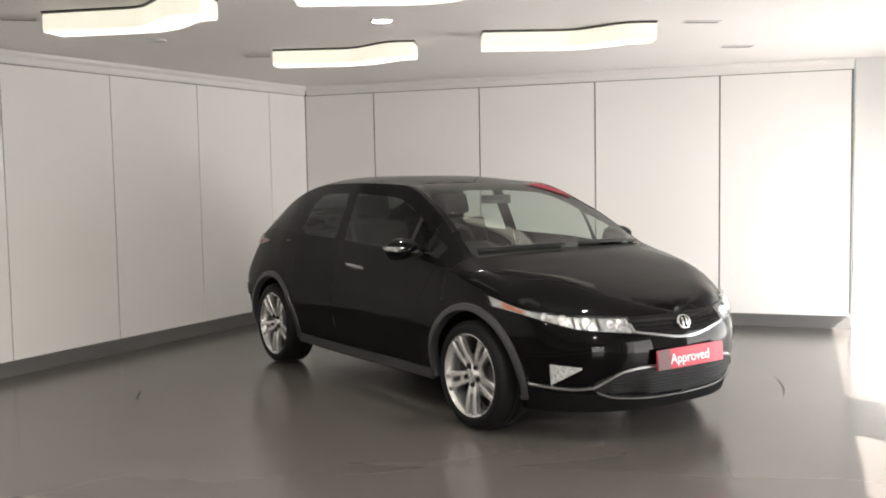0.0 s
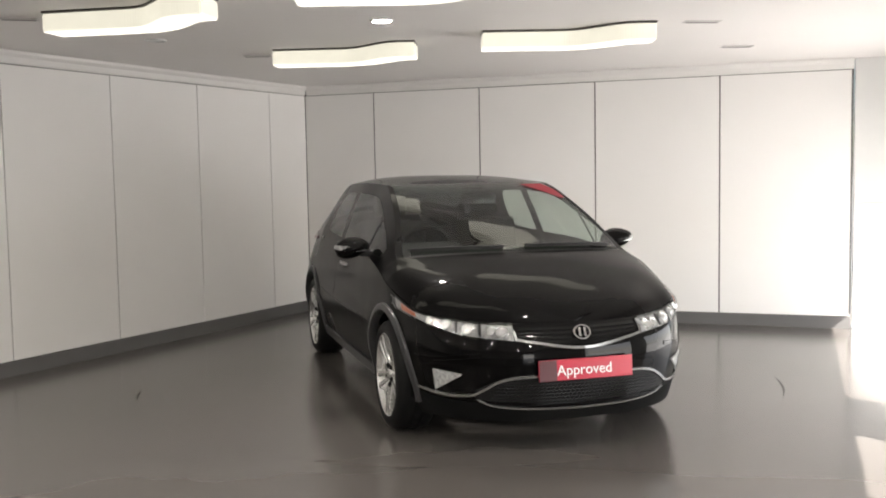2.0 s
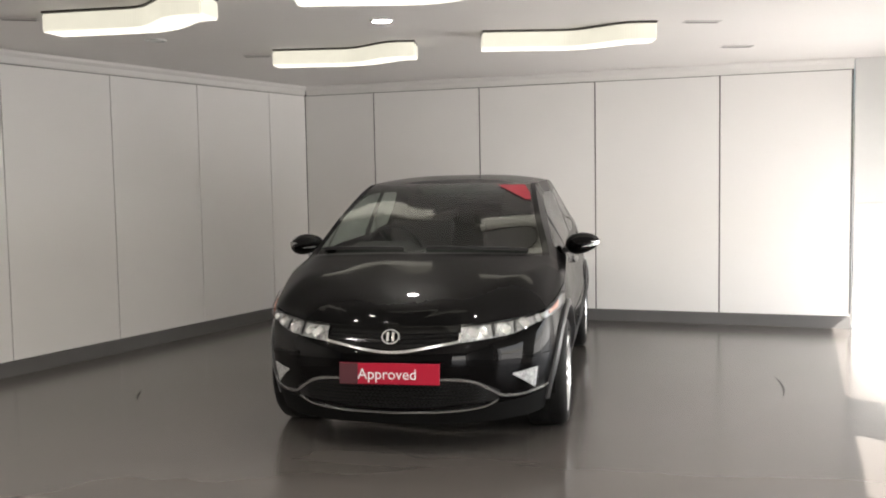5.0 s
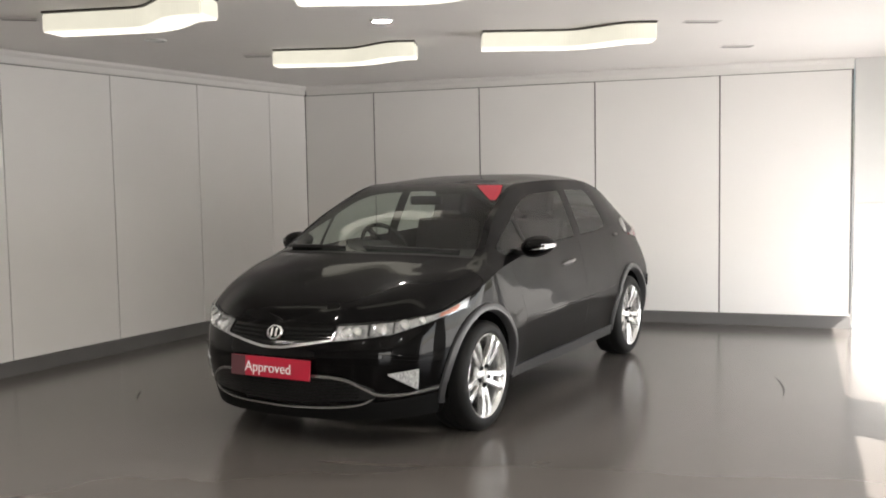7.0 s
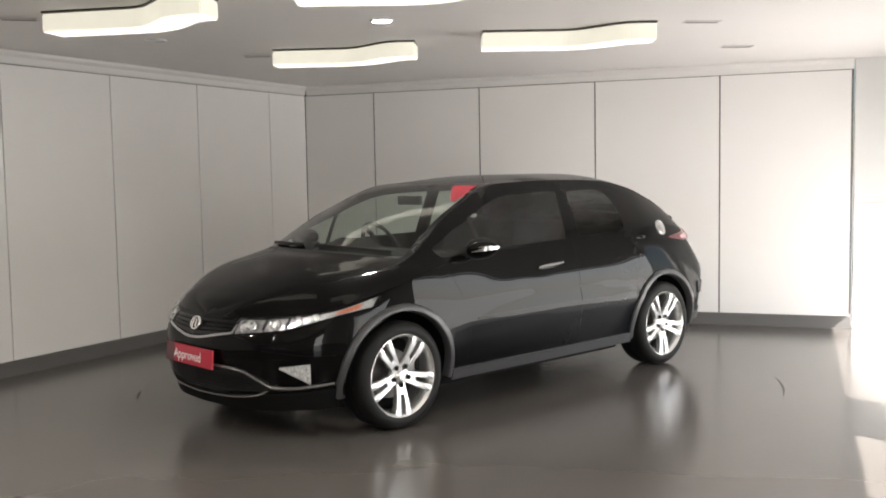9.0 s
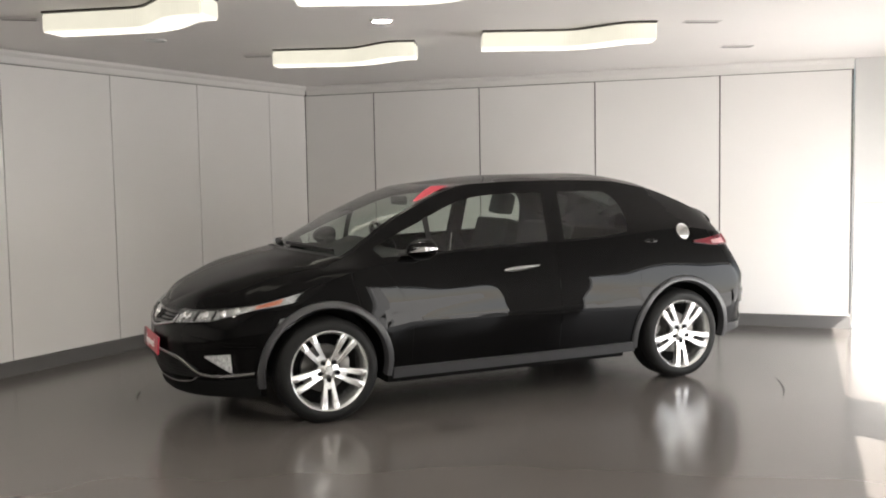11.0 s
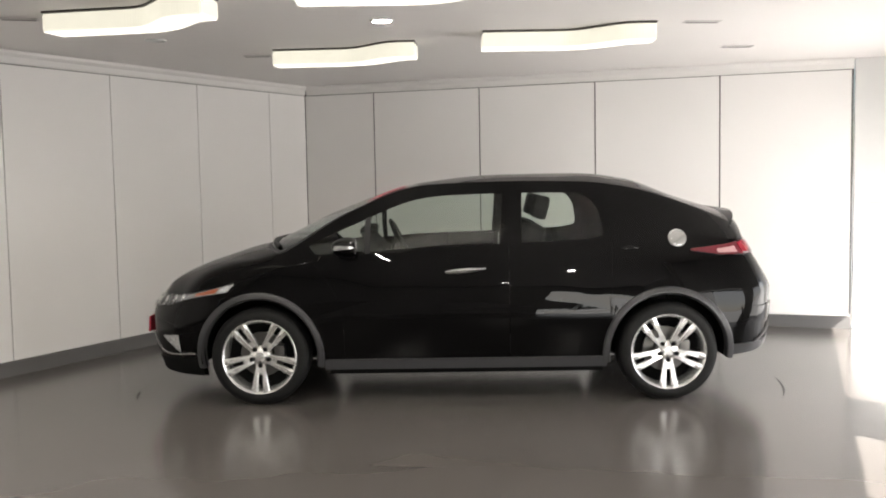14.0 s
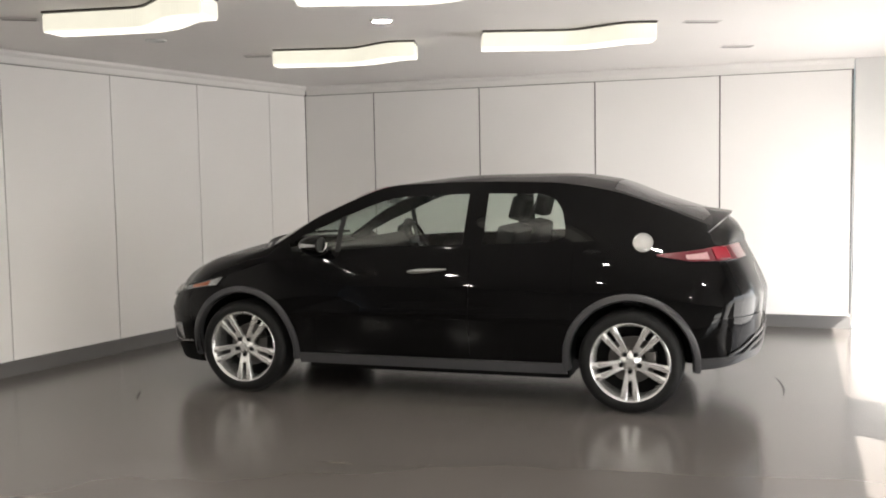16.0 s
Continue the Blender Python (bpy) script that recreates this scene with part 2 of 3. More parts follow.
# ---------------------------------------------------------------- ceiling lamps
def offset_line(points, d):
    out = []
    for i, p in enumerate(points):
        a = (points[i] - points[i - 1]).normalized() if i else (points[1] - points[0]).normalized()
        b = (points[i + 1] - points[i]).normalized() if i + 1 < len(points) else a
        n = Vector((-a.y - b.y, a.x + b.x)).normalized()
        out.append(p + n * d / max(0.5, n.dot(Vector((-a.y, a.x)))))
    return out


def round_line(points, n=5, cut=0.10):
    out = [points[0]]
    for a, p, b in zip(points, points[1:], points[2:]):
        u, w = p + (a - p).normalized() * cut, p + (b - p).normalized() * cut
        out += [u.lerp(p, k / n).lerp(p.lerp(w, k / n), k / n) for k in range(n + 1)]
    return out + [points[-1]]


def ceiling_lamp(m, first=0.63, skew=0.44, last=0.2, width=0.23, drop=0.118):
    """A boxed diffuser in a flat Z, hung under a dark back plate."""
    k = radians(-46)
    p = [Vector((0, 0)), Vector((first, 0))]
    p.append(p[1] + Vector((math.cos(k), math.sin(k))) * skew)
    p.append(p[2] + Vector((last, 0.0)))
    p = round_line(p)
    lamp = new("ceiling_lamp")
    lamp.matrix_world = m
    tagged(lamp, "long bent cream-white lit diffuser lamp under the ceiling", "ceiling lamp", "ceiling lamps")
    outline = p + offset_line(p, width)[::-1]
    part("diffuser", prism(outline, -drop, -0.016, 0.008), DIFFUSER, lamp, "glowing cream diffuser", smooth=False)
    under = offset_line(p, 0.012) + offset_line(p, width - 0.012)[::-1]
    part("bottom_panel", prism(under, -drop - 0.003, -drop - 0.0005), DIFFUSER_LOW, lamp, "bright opal bottom panel", smooth=False)
    q = offset_line(p, -0.006) + offset_line(p, width + 0.006)[::-1]
    part("back_plate", prism(q, -0.013, -0.001), LAMP_TRIM, lamp, "dark thin back plate", smooth=False)
    return lamp


lamp = ceiling_lamp(pose(-1.40, 0.53, CEILING, 0, 0, -3))
copy_thing(lamp, pose(0.205, -0.25, CEILING, 0, 0, 1.5))
copy_thing(lamp, pose(-2.40, -1.33, CEILING, 0, 0, -10))
copy_thing(lamp, pose(-0.78, -2.22, CEILING, 0, 0, 2))


def ceiling_spot(x, y, lit):
    spot = tagged(link("ceiling_spotlight", lathe([(0.0, -0.004), (0.055, -0.004), (0.06, -0.012), (0.072, -0.010), (0.076, -0.001)], 32, "Z"), FRAME, True), "round recessed ceiling spotlight, " + ("lit white" if lit else "unlit"), "spotlight")
    spot.location = (x, y, CEILING)
    if lit:
        part("bulb", lathe([(0.0, -0.009), (0.045, -0.008), (0.054, -0.0055)], 24, "Z"), SPOT_GLOW, spot, "glowing white disc")
    return spot


ceiling_spot(-0.455, -0.77, True)
ceiling_spot(-2.11, -0.09, False)
# Unseen spots guessed from highlights; the last two added to brighten the left wall.
for x, y in ((-1.7, -3.0), (0.9, -3.0), (-2.9, -4.9), (-0.6, -4.6), (1.3, -5.0), (-4.2, -7.2), (-1.8, -7.0), (0.6, -7.6), (-3.7, -3.3), (-4.6, -5.2)):
    ceiling_spot(x, y, True)


def ceiling_vent(x, y, turn, length):
    vent = new("ceiling_vent")
    vent.matrix_world = pose(x, y, CEILING, 0, 0, turn)
    tagged(vent, "slim pale slotted ceiling vent", "vent", "ceiling vents")
    part("frame", box((-length / 2, -0.05, -0.006), (length / 2, 0.05, -0.001), 0.002), VENT, vent, smooth=False)
    for k in range(3):
        part("slat", box((-length / 2 + 0.015, -0.034 + k * 0.026, -0.010), (length / 2 - 0.015, -0.020 + k * 0.026, -0.0065)), LAMP_TRIM if k == 1 else VENT, vent, smooth=False)


for x, y, turn, length in ((1.66, -0.46, 5, 0.24), (2.28, 0.89, 0, 0.25), (-2.64, -1.08, 15, 0.22), (-1.59, 0.91, 5, 0.22)):
    ceiling_vent(x, y, turn, length)

# ---------------------------------------------------------------- turntable in the floor
turntable = tagged(link("turntable", lathe([(0.0, 0.0003), (2.25, 0.0003), (2.25, -0.05)], 128, "Z"), FLOOR, True), "round grey turntable flush with the glossy floor", "turntable")
for a, reach in ((193.0, 3.5), (346.5, 7.5)):
    bm = bmesh.new()
    rows = [[bm.verts.new((r * math.cos(radians(a + k)), r * math.sin(radians(a + k)), 0.0012)) for r in (2.252, 2.252 + 0.004 + 0.010 * math.cos(k / reach * 1.5))] for k in np.linspace(-reach, reach, 25)]
    for p, q in zip(rows, rows[1:]):
        bm.faces.new((p[0], q[0], q[1], p[1]))
    tagged(link("floor_gap", bm, JOINT), "dark gap round the turntable rim", "floor gap", kind="structure")

# ---------------------------------------------------------------- the car
# Car space: x forward from the front axle, y to its left, z up; it is placed on the turntable's axis.
car = new("car")
tagged(car, "glossy black five-door hatchback with silver alloy wheels on the turntable", "car")
SEATED = Vector((1.2807, 0.0162, 0.0003))


def on_car(name, bm, mat, label="", smooth=True):
    ob = part(name, bm, mat, car, label, smooth)
    ob.location = SEATED
    return ob


def glide(values):
    """A smooth curve through values at 0, 1, 2 ... that never overshoots."""
    v = np.array(values, float)
    if v.ndim == 1:
        v = v[:, None]
    d = np.diff(v, axis=0)
    s = np.zeros_like(v)
    a, b = d[:-1], d[1:]
    s[1:-1] = np.where(a * b > 0, 2 * a * b / np.where(a + b == 0, 1, a + b), 0)
    s[0], s[-1] = d[0], d[-1]

    def at(q):
        i = int(min(max(math.floor(q), 0), len(v) - 2))
        u = q - i
        return (2 * u**3 - 3 * u**2 + 1) * v[i] + (u**3 - 2 * u**2 + u) * s[i] + (3 * u**2 - 2 * u**3) * v[i + 1] + (u**3 - u**2) * s[i + 1]
    return at


# Stations run from the nose (0) over the axle (5), cowl (6), header (8), centre pillar (9) to the tail (16).
PLAN_LINE = glide([(.875, 0), (.858, .24), (.795, .45), (.665, .64), (.48, .775), (.12, .858), (-.42, .870), (-.78, .873), (-1.1, .876), (-1.62, .878), (-2.12, .876),
                   (-2.47, .872), (-2.85, .864), (-3.17, .825), (-3.315, .68), (-3.40, .40), (-3.43, 0)])
BELT_LINE = glide([(.785, 0, .685), (.765, .24, .687), (.71, .43, .692), (.58, .615, .705), (.41, .775, .742), (-.02, .842, .85), (-.22, .838, .908), (-.70, .815, .972), (-1.05, .798, .992),
                   (-1.62, .788, 1.008), (-2.14, .786, 1.030), (-2.46, .778, 1.055), (-2.76, .745, 1.065), (-3.03, .712, 1.03), (-3.175, .585, 1.015), (-3.245, .28, 1.01), (-3.29, 0, 1.005)])
RAIL_LINE = glide([(.775, 0, .69), (.735, .17, .738), (.65, .32, .795), (.49, .47, .855), (.31, .59, .908), (.04, .71, .945), (-.14, .745, .980), (-.57, .652, 1.230), (-1.10, .585, 1.410),
                   (-1.64, .615, 1.424), (-2.12, .605, 1.412), (-2.46, .60, 1.362), (-2.78, .595, 1.262), (-3.04, .57, 1.155), (-3.18, .43, 1.10), (-3.25, .22, 1.07), (-3.28, 0, 1.06)])
SPINE = glide([(.776, .696), (.73, .757), (.635, .815), (.495, .877), (.33, .932), (.18, .978), (.04, 1.010), (-.45, 1.235), (-1.02, 1.415), (-1.6, 1.468), (-2.1, 1.470), (-2.45, 1.430),
               (-2.76, 1.315), (-3.1, 1.205), (-3.19, 1.165), (-3.24, 1.12), (-3.27, 1.07)])
AXLES, HUB, ARCH = (0.0, -2.635), 0.318, 0.374


def side(q, z):
    """The flank: from the sill up to the belt, round nose and tail."""
    o, b = PLAN_LINE(q), BELT_LINE(q)
    door = min(1, max(0, (q - 5.6) * 1.5)) * min(1, max(0, (11.2 - q) * 1.5))
    rear = min(1, max(0, (q - 12.6) / 0.8))
    waist = 0.5 + 0.07 * door + 0.20 * rear
    if z >= waist:
        g = ((z - waist) / (b[2] - waist)) ** (2.4 - 0.9 * door if q < 8 else 1.9 - 0.4 * door - 0.7 * rear)
        p = o * (1 - g) + b[:2] * g
    else:
        t = PLAN_LINE(min(q + 0.02, 16)) - PLAN_LINE(max(q - 0.02, 0))
        n = np.array((-t[1], t[0])) / np.hypot(*t)
        n = n if n @ (o - np.array((-1.3, 0))) > 0 else -n
        p = o - n * (0.06 - 0.035 * rear) * ((waist - z) / 0.3) ** (1.6 - 0.45 * door)
    crease = 0.003 * math.exp(-((z - 0.52 - 0.02 * (q - 7)) / 0.03) ** 2) * door
    scoop = 0.007 * math.exp(-((z - 0.665 + 0.012 * (q - 8.4) ** 2) / 0.055) ** 2) * door
    return Vector((p[0], p[1] - scoop - (crease if z < 0.60 else 0) * 0.8, z))


def pillar(q, v):
    """From the belt up to the roof rail."""
    b, r = BELT_LINE(q), RAIL_LINE(q)
    p = b + (r - b) * v
    p[1] += 0.03 * v * (1 - v) * min(1, max(0, q - 5.5)) * min(1, max(0, (15 - q) / 3))
    if q < 6:
        p[1] += 0.075 * v * (1 - v) * min(1, q / 2) * min(1, 6 - q)
        p[2] += 0.06 * v * (1 - v) * min(1, q / 2) * min(1, 6 - q)
    return Vector(p)


def top(q, w):
    """From the rail (0) to the car's middle (1): bonnet, screens and roof."""
    r, c = RAIL_LINE(q), SPINE(q)
    k = (1 - w) ** 2.3
    zk = (1 - w) ** 2.8
    return Vector((c[0] + (r[0] - c[0]) * k, r[1] * (1 - w), c[1] + (r[2] - c[1]) * zk))


def low_edge(q):
    z = 0.182 if q < 5 else (0.24 if q < 11 else 0.24 + 0.03 * min(3, q - 11))
    x = PLAN_LINE(q)[0]
    for a in AXLES:
        if abs(x - a) < ARCH:
            z = HUB + math.sqrt(ARCH**2 - (x - a) ** 2)
    return z


def station_at(x, z=0.5, lo=0.0, hi=16.0):
    for _ in range(40):
        mid = (lo + hi) / 2
        if side(mid, z).x > x:
            lo = mid
        else:
            hi = mid
    return (lo + hi) / 2


STOPS = set(np.round(np.linspace(0, 16, 129), 4))
for a in AXLES:
    for k in np.linspace(0, math.pi, 41):
        x = a + (ARCH - 2e-4) * math.cos(k)
        STOPS.add(round(station_at(x, 0.45), 5))
    STOPS |= {station_at(a + ARCH + 1e-3, 0.45), station_at(a - ARCH - 1e-3, 0.45)}
STOPS = sorted(STOPS)


def stops(a, b, least=2):
    s = [a] + [q for q in STOPS if a + 0.004 < q < b - 0.004] + [b]
    return s if len(s) > least else list(np.linspace(a, b, least + 1))


def sheet(rows, sides=(1, -1)):
    """A skin through rows of points; sides mirror it."""
    bm = bmesh.new()
    for sgn in sides:
        g = [[bm.verts.new((p.x, p.y * sgn, p.z)) for p in r] for r in rows]
        for a, b in zip(g, g[1:]):
            for i in range(len(a) - 1):
                bm.faces.new((a[i], b[i], b[i + 1], a[i + 1]))
    bmesh.ops.remove_doubles(bm, verts=bm.verts[:], dist=2e-4)
    bmesh.ops.recalc_face_normals(bm, faces=bm.faces)
    return bm


def flank(qa, qb, va=0.0, vb=1.0, n=22):
    rows = []
    for q in stops(qa, qb):
        zl, zb = low_edge(q), BELT_LINE(q)[2]
        rows.append([side(q, zl + (zb - zl) * (va + (vb - va) * k / n)) for k in range(n + 1)])
    return rows


def band(f, qa, qb, lo, hi, n=8, least=2):
    lo_f = lo if callable(lo) else (lambda q: lo)
    hi_f = hi if callable(hi) else (lambda q: hi)
    return [[f(q, lo_f(q) + (hi_f(q) - lo_f(q)) * k / n) for k in range(n + 1)] for q in stops(qa, qb, least)]


GAP = 0.0035
on_car("front_bumper", sheet(flank(0, 4.45 - GAP)), PAINT, "glossy black front bumper")
for s in (1, -1):
    on_car("front_wing", sheet(flank(4.45, 6.32), (s,)), PAINT)
    on_car("front_door", sheet(flank(6.32 + GAP, 9.0 - GAP), (s,)), PAINT, "glossy black front door")
    on_car("rear_door", sheet(flank(9.0 + GAP, 10.42 - GAP), (s,)), PAINT, "glossy black rear door")
    on_car("rear_wing", sheet(flank(10.42, 13.4 - GAP), (s,)), PAINT)
on_car("tailgate", sheet(flank(13.4, 16)), PAINT)
on_car("bonnet", sheet(band(lambda q, u: pillar(q, u) if u < 1 else top(q, u - 1), 0, 5.93, 0.02, 2.0, 26)), PAINT, "glossy black curved bonnet")


def front_lo(q):
    return 0.04 + 0.26 * max(0, (6.95 - q) / 0.55) ** 2


def front_hi(q):
    return 0.70 + 0.11 * min(1, max(0, (q - 7.0) / 1.2))


def rear_end(q):
    u = min(1.0, max(0.0, (q - 9.82) / 0.43))
    return 0.40 * (1 - math.sqrt(1 - u * u))


def rear_lo(q):
    return 0.04 + rear_end(q) * 0.2


def rear_hi(q):
    return 0.81 - rear_end(q) * 1.4


FW, RW = (6.42, 8.90), (9.15, 10.25)
for s in (1, -1):
    frame_rows = bmesh.new()
    spans = [band(pillar, 5.93, FW[0], 0, 1, 8), band(pillar, FW[0], FW[1], 0, front_lo, 2), band(pillar, FW[0], FW[1], front_hi, 1, 2), band(pillar, FW[1], RW[0], 0, 1, 8),
             band(pillar, RW[0], RW[1], 0, rear_lo, 2, 24), band(pillar, RW[0], RW[1], rear_hi, 1, 2, 24), band(pillar, RW[1], 16, 0, 1, 8)]
    for rows in spans:
        g = [[frame_rows.verts.new((p.x, p.y * s, p.z)) for p in r] for r in rows]
        for a, b in zip(g, g[1:]):
            for i in range(len(a) - 1):
                frame_rows.faces.new((a[i], b[i], b[i + 1], a[i + 1]))
    bmesh.ops.remove_doubles(frame_rows, verts=frame_rows.verts[:], dist=2e-4)
    on_car("side_frame", frame_rows, PAINT, "black window surround and pillars")
    on_car("front_side_window", sheet(band(pillar, FW[0], FW[1], front_lo, front_hi, 6), (s,)), WINDOW, "tinted side glass").visible_shadow = False
    on_car("rear_side_window", sheet(band(pillar, RW[0], RW[1], rear_lo, rear_hi, 6, 24), (s,)), WINDOW, "tinted side glass").visible_shadow = False
    on_car("quarter_post", sheet([[p + Vector((0, 0.003, 0)) for p in row] for row in band(lambda q, v: pillar(q + 0.28 * v, v), 6.98, 7.07, 0.0, 0.74, 6)], (s,)), MATT, "black post before the quarter glass")
    on_car("windscreen_pillar", sheet(band(top, 5.93, 8.0, 0, 0.055, 2), (s,)), PAINT)
on_car("windscreen", sheet(band(top, 6.06, 7.95, 0.055, 1, 14)), SCREEN, "raked windscreen glass").visible_shadow = False
on_car("scuttle", sheet(band(top, 5.93, 6.06, 0.055, 1, 14)), MATT, "matt black scuttle panel")
on_car("roof", sheet(band(top, 7.95, 11.15, 0.0, 1, 14)), PAINT)
on_car("rear_window", sheet(band(top, 11.16, 13.0, 0.08, 1, 12)), DARK_GLASS, "dark rear glass").visible_shadow = False
for s in (1, -1):
    on_car("rear_pillar", sheet(band(top, 11.15, 13.0, 0.0, 0.08, 2), (s,)), PAINT)
on_car("tail_top", sheet(band(top, 13.0, 16, 0.0, 1, 12)), PAINT)


def normal_at(q, z):
    a = side(min(q + 0.03, 16), z) - side(max(q - 0.03, 0), z)
    b = side(q, z + 0.01) - side(q, z - 0.01)
    n = b.cross(a).normalized()
    return n if n.dot(side(q, z) - Vector((-1.3, 0, 0.5))) > 0 else -n


def raised(q, z, off):
    return side(q, z) + normal_at(q, z) * off


def patch(qa, qb, lo, hi, off, sides=(1, -1), n=6, m=16, rim=0.012):
    """A piece that lies on the flank, proud by off, with a rim turned to the skin."""
    lo_f = lo if callable(lo) else (lambda q: lo)
    hi_f = hi if callable(hi) else (lambda q: hi)
    qs = list(np.linspace(qa, qb, m + 1))
    rows = []
    for j, q in enumerate([qa] + qs + [qb]):
        edge = j == 0 or j == len(qs) + 1
        zs = [lo_f(q)] + [lo_f(q) + (hi_f(q) - lo_f(q)) * k / n for k in range(n + 1)] + [hi_f(q)]
        rows.append([raised(q, z, off - rim if edge or k in (0, n + 2) else off) for k, z in enumerate(zs)])
    bm = sheet(rows, sides)
    return bm


def ribbon(line, half, off, sides=(1, -1), n=40, thick=0.006):
    """A moulded strip along a line of (station, height) on the flank."""
    f = glide(line)
    rows = []
    for k in range(n + 1):
        u = (len(line) - 1) * k / n
        q, z = f(u)
        d = f(min(u + 0.05, len(line) - 1)) - f(max(u - 0.05, 0))
        a, b = side(q, z), side(max(0, min(16, q + d[0] * 0.1)), z + d[1] * 0.1)
        t = (b - a).normalized() if (b - a).length > 1e-6 else Vector((1, 0, 0))
        nrm = normal_at(q, z)
        w = nrm.cross(t).normalized()
        c = raised(q, z, off)
        rows.append([c - w * half - nrm * thick, c - w * half * 0.8, c, c + w * half * 0.8, c + w * half - nrm * thick])
    return sheet(rows, sides)


# ---- nose
on_car("grille", patch(0, 1.47, lambda q: 0.578 + 0.022 * q, lambda q: 0.666 + 0.004 * q, 0.002, m=20), GLOSS, "gloss black upper grille")
for k in range(3):
    on_car("grille_bar", ribbon([(0, 0.605 + 0.022 * k), (0.8, 0.613 + 0.02 * k), (1.5, 0.622 + 0.016 * k)], 0.004, 0.006), UNDER)
on_car("chrome_strip", ribbon([(0, 0.564), (0.25, 0.566), (0.6, 0.577), (1.0, 0.593), (1.38, 0.606), (1.52, 0.613), (1.57, 0.650)], 0.0085, 0.013), SATIN, "chrome strip in a shallow V")
for s in (1, -1):
    lamp_lo = lambda q: 0.612 + 0.020 * (q - 1.78) + 0.040 * max(0, q - 2.9)
    lamp_hi = lambda q: BELT_LINE(q)[2] - 0.010 - 0.006 * max(0, q - 3.6)
    head = on_car("headlight", patch(1.58, 4.62, lamp_lo, lamp_hi, 0.003, (s,), m=24), LAMP_INNER, "long clear swept-back headlight")
    for q, r in ((1.86, 0.034), (2.12, 0.026), (2.65, 0.036), (3.2, 0.03), (3.62, 0.022)):
        z = (lamp_lo(q) + lamp_hi(q)) / 2
        bm = lathe([(0.0, 0.014), (r * 0.5, 0.012), (r * 0.7, 0.002), (r * 0.86, 0.006), (r, 0.012), (r * 1.05, 0.004)], 24, "Z")
        c, nrm = raised(q, z, 0.002), normal_at(q, z)
        nrm.x += 0.6
        bm.transform(Matrix.Translation((c.x, c.y * s, c.z)) @ Vector((nrm.x, nrm.y * s, nrm.z)).to_track_quat("Z", "Y").to_matrix().to_4x4())
        part("reflector", bm, CHROME, head, "round chrome reflector")
    part("indicator", patch(4.05, 4.42, lambda q: lamp_lo(q) + 0.006, lambda q: lamp_hi(q) - 0.005, 0.010, (s,)), AMBER, head, "orange indicator")
    part("divider", patch(2.36, 2.42, lambda q: lamp_lo(q) + 0.005, lambda q: lamp_hi(q) - 0.004, 0.012, (s,), m=2), MATT, head)
    part("divider", patch(2.92, 2.97, lambda q: lamp_lo(q) + 0.005, lambda q: lamp_hi(q) - 0.004, 0.012, (s,), m=2), MATT, head)
    lens = part("lens", patch(1.56, 4.66, lambda q: lamp_lo(q) - 0.003, lambda q: lamp_hi(q) + 0.003, 0.019, (s,), m=24, rim=0.018), LENS, head, "clear lens")
    lens.visible_shadow = False
    fog_lo = lambda q: 0.426 - 0.118 * (q - 2.85)
    fog = on_car("fog_lamp", patch(2.85, 3.62, fog_lo, lambda q: 0.434 + 0.02 * (q - 2.85), 0.006, (s,)), FOG_INNER, "bright triangular fog lamp")
    part("fog_lens", patch(2.83, 3.64, lambda q: fog_lo(q) - 0.003, lambda q: 0.437 + 0.02 * (q - 2.85), 0.012, (s,)), LENS, fog).visible_shadow = False
    on_car("bumper_crease", ribbon([(2.4, 0.535), (3.0, 0.52), (3.6, 0.505), (4.2, 0.50)], 0.012, 0.004, (s,)), PAINT)
on_car("lower_intake", patch(0, 2.55, lambda q: 0.268 + 0.012 * q, lambda q: 0.418 - 0.022 * max(0, q - 1.4) ** 2 * 2.4, 0.002, m=24), MATT, "black lower intake")
bm = bmesh.new()
for s in (1, -1):
    for i in range(8):
        z0 = 0.277 + i * 0.018
        pts = [(0.001 + 0.05 * k, z0 + (0.0045 if (k + i) % 2 else -0.0045)) for k in range(int((2.3 - max(0, i - 4) * 0.14) / 0.05))]
        prev = None
        for q, z in pts:
            c = raised(q, z, 0.010)
            cur = [bm.verts.new((c.x, c.y * s, c.z + d)) for d in (-0.0025, 0.0025)]
            if prev:
                bm.faces.new((prev[0], cur[0], cur[1], prev[1]))
            prev = cur
on_car("intake_mesh", bm, GLOSS, "dark honeycomb mesh", False)
on_car("intake_trim", ribbon([(0.0, 0.428), (0.7, 0.428), (1.4, 0.424), (1.9, 0.405), (2.3, 0.36), (2.65, 0.322), (3.1, 0.315), (3.7, 0.325), (4.15, 0.335)], 0.0085, 0.012), SATIN, "satin silver strip round the intake")
on_car("lip_trim", ribbon([(0.0, 0.245), (0.8, 0.248), (1.6, 0.256), (2.2, 0.272), (2.5, 0.30)], 0.006, 0.012), SATIN, "thin silver lip strip")
on_car("chin", patch(0, 4.25, 0.182, lambda q: 0.238 + 0.016 * q, 0.004, m=24), UNDER, "black chin")
badge = on_car("badge", lathe([(0.034, 0.004), (0.036, 0.010), (0.043, 0.010), (0.046, 0.003)], 32, "Z"), CHROME, "chrome badge ring with plain bars")
badge.matrix_local = Matrix.Translation(SEATED) @ Matrix.Translation(side(0, 0.64) + Vector((0.012, 0, 0))) @ pose(0, 0, 0, 0, 68, 0) @ Matrix.Diagonal((0.92, 1.12, 1, 1))
for y in (-0.013, 0.013):
    part("badge_bar", box((-0.026, y - 0.006, 0.003), (0.026, y + 0.006, 0.012), 0.002), CHROME, badge)

